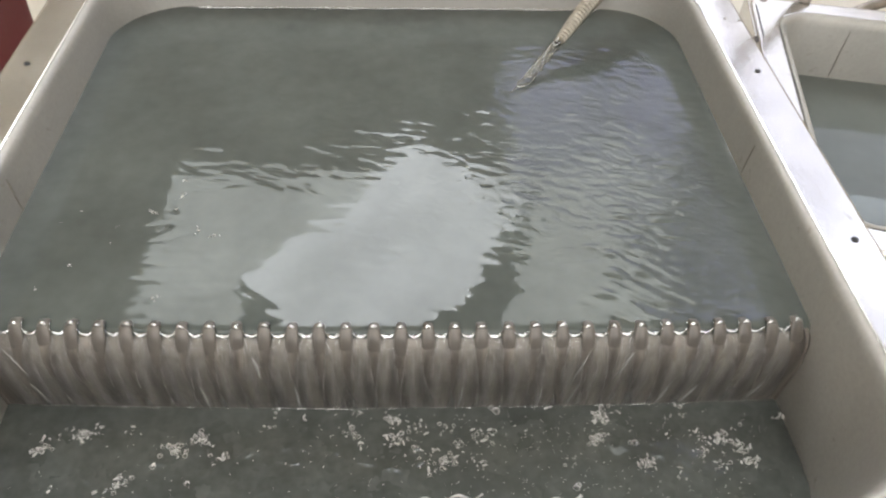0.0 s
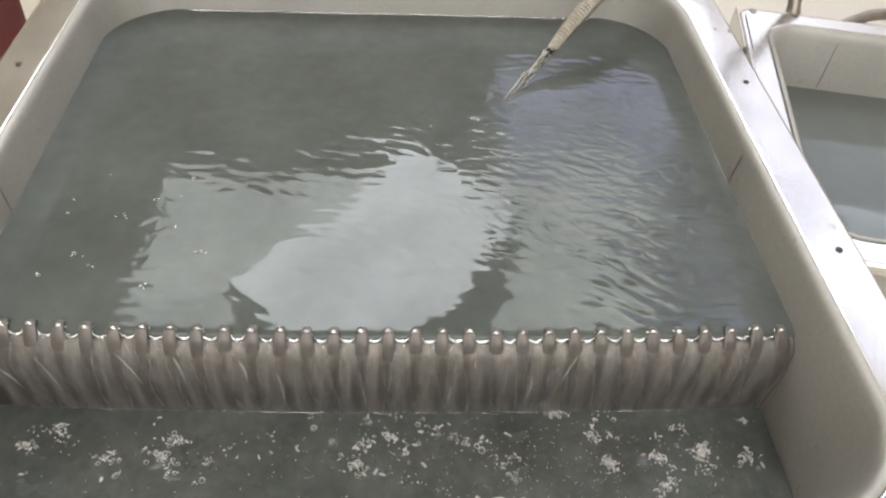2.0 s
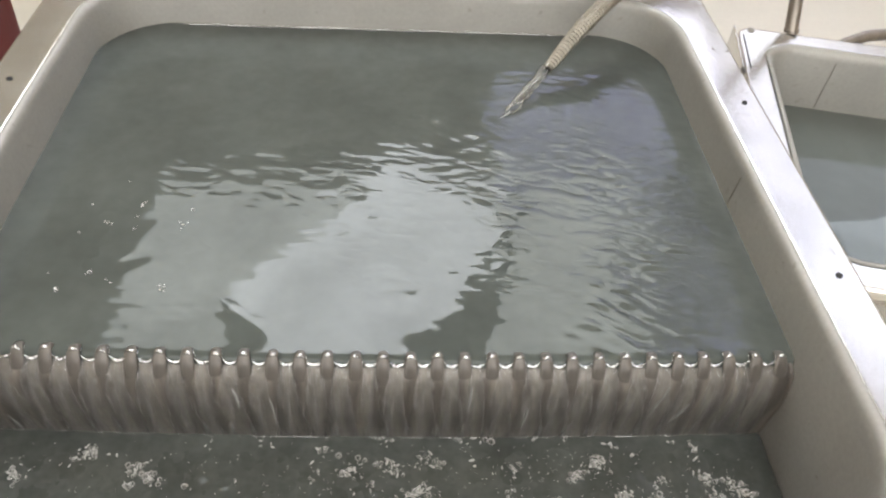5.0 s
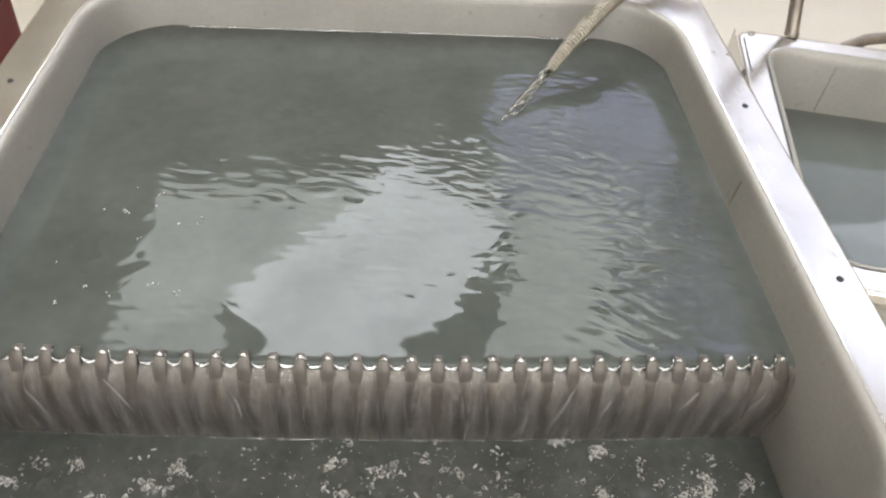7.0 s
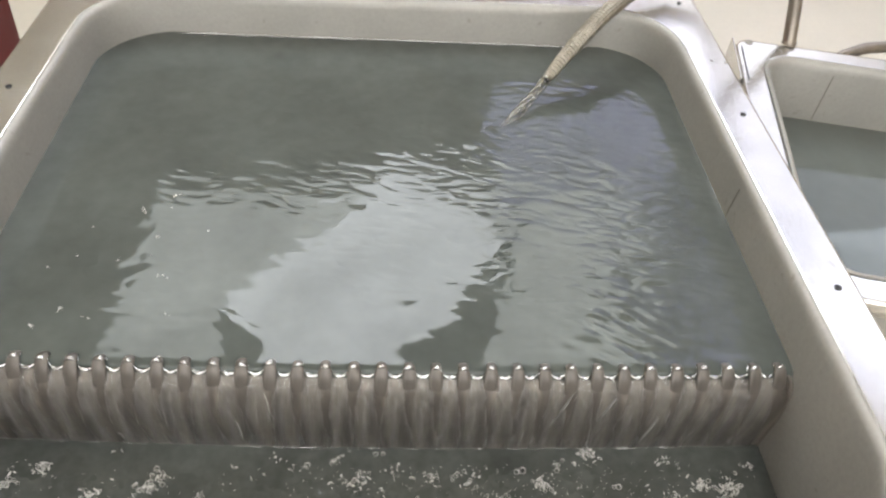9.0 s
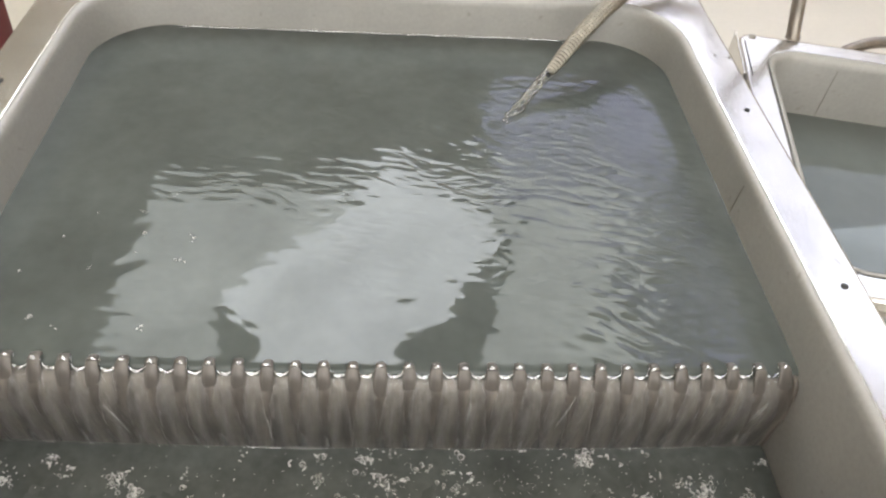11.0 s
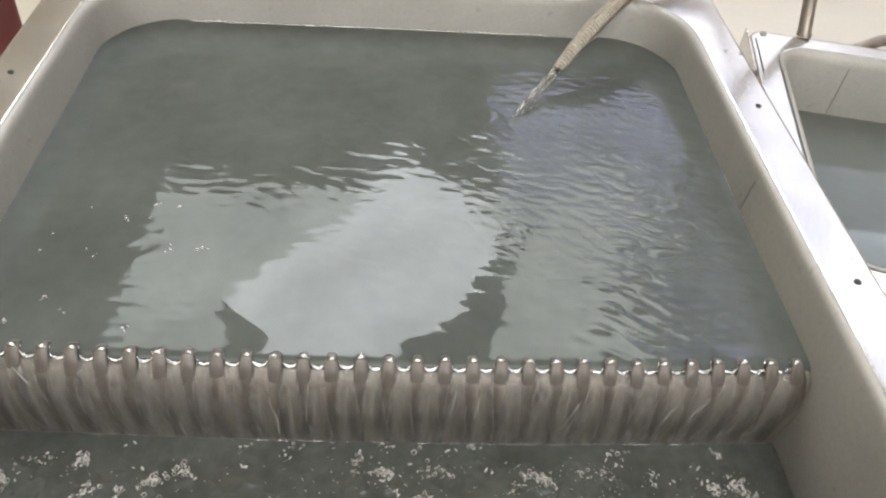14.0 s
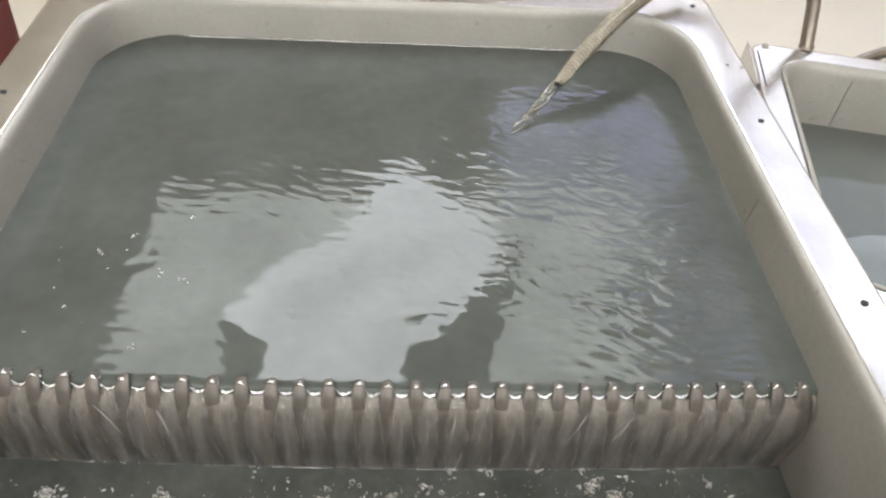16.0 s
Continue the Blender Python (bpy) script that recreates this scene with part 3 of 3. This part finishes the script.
part("end_lip", tube([(0.1692, 0.3512, 0.0207), (0.1735, 0.3558, 0.0234)], 0.0044, 6, 20), BRAID, braid, "frayed steel end")
part("rubber_liner", tube([(0.1684, 0.3503, 0.0202), (0.1720, 0.3542, 0.0224)], 0.0034, 4, 16), RUBBER, braid, "dark rubber liner")

jet = tagged(new("water_jet"), "twisting jet of clear water from the hose", "water jet")
jet_from, jet_to = Vector((0.1700, 0.3522, 0.0212)), Vector((0.118, 0.290, -0.006))
jet.matrix_basis = Matrix.Translation(jet_from) @ (jet_to - jet_from).to_track_quat("Z", "Y").to_matrix().to_4x4()
JL = (jet_to - jet_from).length
strands = []
for i in range(4):
    pts = []
    for k in range(10):
        u = k / 9
        a = u * 9.0 + i * 1.6
        rr = 0.0036 + 0.0014 * u + 0.0008 * math.sin(9 * u + i)
        pts.append((rr * math.cos(a), rr * math.sin(a), u * JL))
    strands.append(part("strand", tube(pts, lambda u: 0.0021 * (1 - 0.3 * u) + 0.0006 * math.sin(u * 40 + i), 80, 12), JETWATER, jet))


# ---- the second tank beside it ----
TURN = -12.0
second = tagged(new("side_tank"), "second satin stainless steel tank of grey water", "tank")
SX, SY = 0.26, 0.165
second_rim, side_rim = 0.032, 0.033
ca, sa = math.cos(radians(TURN)), math.sin(radians(TURN))
lx, ly = SX + side_rim, -(SY + second_rim)
SECOND = pose(0.404 + ca * lx - sa * ly, 0.443 + sa * lx + ca * ly, 0, 0, 0, TURN)
second.matrix_basis = SECOND
basin("basin", second, SX, SY, second_rim, 0.026, 0.25, 0.035, side=side_rim)
rv = bmesh.new()
bmesh.ops.create_uvsphere(rv, u_segments=14, v_segments=8, radius=0.0042, matrix=Matrix.Diagonal((1, 1, 0.45, 1)))
inv = SECOND.inverted()
rivet = part("rivet", rv, SEAM, second)
rivet.location = inv @ Vector((0.419, 0.434, 0.0265))
part("slot", tube([inv @ Vector((0.4065, 0.423, 0.0262)), inv @ Vector((0.399, 0.388, 0.0262)), inv @ Vector((0.392, 0.355, 0.0262))], 0.0008, 8, 6), BORE, second)
part("corner_fold", box(-SX - side_rim - 0.0035, -SX - side_rim - 0.0012, SY + second_rim - 0.09, SY + second_rim - 0.003, -0.055, 0.0285, 0.0008), STEEL, second, smooth=False)
part("seam", tube([(-0.180, SY - 0.0012, 0.014), (-0.180, SY - 0.0025, -0.047), (-0.180, SY - 0.003, -0.12)], 0.0009, 10, 6), SEAM, second, "thin dark weld seam")
for x in (-0.2, 0.2):
    for y in (-0.11, 0.11):
        part("leg", box(x - 0.02, x + 0.02, y - 0.02, y + 0.02, FLOOR, -0.2255, 0.003), STEEL, second, smooth=False)
sw = sheet("water", -SX + 0.002, SX - 0.002, -SY + 0.002, SY - 0.002, 0.006, lambda x, y: 0.0003 * noise.noise(Vector((x * 20, y * 20, 7))), WATER_SIDE)
sw.matrix_basis = SECOND @ pose(0, 0, -0.047)
tagged(sw, "still grey water in the side tank", "water", kind="structure")

pipe = tagged(new("bent_pipe"), "brownish steel pipe rising from the side tank rim", "pipe")
riser = part("tube", tube([(0.4665, 0.4335, 0.0270), (0.466, 0.438, 0.037), (0.464, 0.443, 0.053), (0.459, 0.448, 0.077), (0.444, 0.457, 0.12), (0.43, 0.48, 0.22), (0.43, 0.52, 0.5)], 0.0074, 60, 20), PIPE, pipe)
part("collar", tube([(0.4665, 0.433, 0.0265), (0.4665, 0.4334, 0.0300)], 0.0084, 4, 20), PIPE, riser)
supply = tagged(new("supply_hose"), "curved braided steel hose behind the side tank", "hose")
part("braid", tube([(0.500, 0.440, -0.10), (0.508, 0.436, -0.03), (0.526, 0.430, 0.006), (0.548, 0.433, 0.018), (0.58, 0.440, 0.022), (0.66, 0.45, 0.014), (0.75, 0.46, -0.08), (0.80, 0.52, FLOOR + 0.007)], 0.0066, 200, 32, 0.0003), PIPE, supply)

# ---- red container on the floor ----
tub = tagged(new("red_container"), "glossy dark red plastic container beside the tank", "container")
RX, RY = -0.94, 0.76
rings = [round_rect(0.20, 0.20, 0.05, FLOOR, RX, RY, 6), round_rect(0.24, 0.24, 0.06, -0.22, RX, RY, 6), round_rect(0.255, 0.255, 0.065, -0.215, RX, RY, 6),
         round_rect(0.255, 0.255, 0.065, -0.20, RX, RY, 6), round_rect(0.235, 0.235, 0.06, -0.20, RX, RY, 6), round_rect(0.195, 0.195, 0.05, FLOOR + 0.02, RX, RY, 6)]
part("shell", loops(rings), RED, tub)


# ---- movement ----
def motions():
    r = random.Random(11)
    times = [0.4 * i for i in range(41)]
    for i, w in enumerate(wave_sheets):
        speed, size = (2.3, 1.7, 2.9)[i], (0.011, 0.012, 0.009)[i]
        walk(w, [(t, pose(size * math.cos(speed * t + i), size * math.sin(speed * t * 1.07 + i), 0.00012 * math.sin(3.1 * t + 2 * i), 0, 0, 1.2 * math.sin(0.9 * t + i))) for t in times])
    for i, w in enumerate(low_waves):
        walk(w, [(t, pose(0.010 * math.sin(3.1 * t + 2 * i), 0.008 * math.cos(3.7 * t + i), LOW + 0.0003 * math.sin(5 * t + i))) for t in times])
    for x, o in zip(teeth_x, tongues):
        a, b = r.uniform(0, 6.3), r.uniform(2.2, 4.2)
        walk(o, [(t, pose(x - 0.010 + 0.0005 * math.sin(b * t + a), bow(x) - 0.0003, 0.0006 * math.sin(1.7 * b * t + a), 0, 0, 4 * math.sin(b * t * 0.8 + a))) for t in times])
    for i, (x, o) in enumerate(fans):
        a, b = r.uniform(0, 6.3), r.uniform(2.0, 3.6)
        walk(o, [(t, pose(x + 0.0009 * math.sin(b * t + a), bow(x), 0.0006 * math.sin(1.9 * b * t + a), 0, 2.0 * math.sin(0.8 * b * t + a), 0)) for t in times])
    for o in streaks:
        x, a, period = r.uniform(-0.29, 0.29), r.uniform(0, 1), r.uniform(0.9, 1.5)
        lean = 14 * x / 0.3 + r.uniform(-6, 6)
        rows, k = [], -1
        while True:
            t0 = (k + a) * period
            for u, y, z in ((0.0, 0.012, -0.030), (0.12, -0.0212, -0.022), (0.55, -0.0214, -0.066), (0.70, -0.012, -0.115), (0.85, 0.012, -0.100)):
                rows.append((t0 + u * period, pose(x, y + bow(x), z, 0, lean, 0)))
            k += 1
            if t0 > 17:
                break
        inside = [q for q in rows if 0.02 < q[0] < 15.98]
        walk(o, [(0.0, inside[0][1]), *inside, (16.0, inside[-1][1])])
    for o in bubbles:
        near = abs(r.gauss(0, 0.036))
        x0, y0 = r.uniform(-0.28, 0.28), max(-0.145, -0.030 - near)
        dx, dy, ph, sp = r.uniform(-0.03, 0.03), r.uniform(-0.025, 0.004), r.uniform(0, 6.3), r.uniform(0.5, 1.4)
        rows = []
        for t in times[::2]:
            s = math.sin(sp * t + ph)
            rows.append((t, pose(x0 + dx * s + 0.004 * math.sin(2.9 * t + ph), max(-0.15, min(-0.026, y0 + dy * math.cos(sp * t + ph))),
                                 LOW + 0.0008 + 0.0022 * min(0.0, math.sin(1.9 * sp * t + 2 * ph) + 0.35), 0, 0, 40 * s)))
        walk(o, rows)
    for i, o in enumerate(fizz):
        walk(o, [(t, pose(0.012 * math.sin(0.8 * t + 2 * i), 0.006 * math.sin(1.1 * t + i) - 0.002, LOW + 0.0002 + 0.0006 * math.sin(2.1 * t + 2.1 * i), 0, 0, 1.5 * math.sin(0.7 * t + i))) for t in times[::2]])
    for i, (o, x, y) in enumerate(froth):
        walk(o, [(t, pose(x + 0.008 * math.sin(0.9 * t + i), y + 0.004 * math.sin(1.4 * t + 2 * i), LOW + 0.0004, 0, 0, 5 * math.sin(1.1 * t + i))) for t in times[::2]])
    for o in top_bubbles:
        x0, y0, ph = r.uniform(-0.27, -0.16), r.uniform(0.03, 0.17), r.uniform(0, 6.3)
        walk(o, [(t, pose(x0 + 0.015 * math.sin(0.5 * t + ph), y0 + 0.02 * math.cos(0.4 * t + ph), 0.0003 + 0.0016 * min(0, math.sin(0.8 * t + ph) + 0.4), 0, 0, 20 * math.sin(t + ph))) for t in times[::2]])
    for i, o in enumerate(strands):
        sign = 140
        walk(o, [(t, pose(0.0003 * math.sin(7 * t + i), 0.0003 * math.cos(6 * t + i), 0, 0, 0, sign * t)) for t in times])
    walk(hose, [(t, pose(0.0006 * math.sin(1.3 * t), 0.0005 * math.cos(1.7 * t) - 0.0005, 0)) for t in times[::2]])


motions()
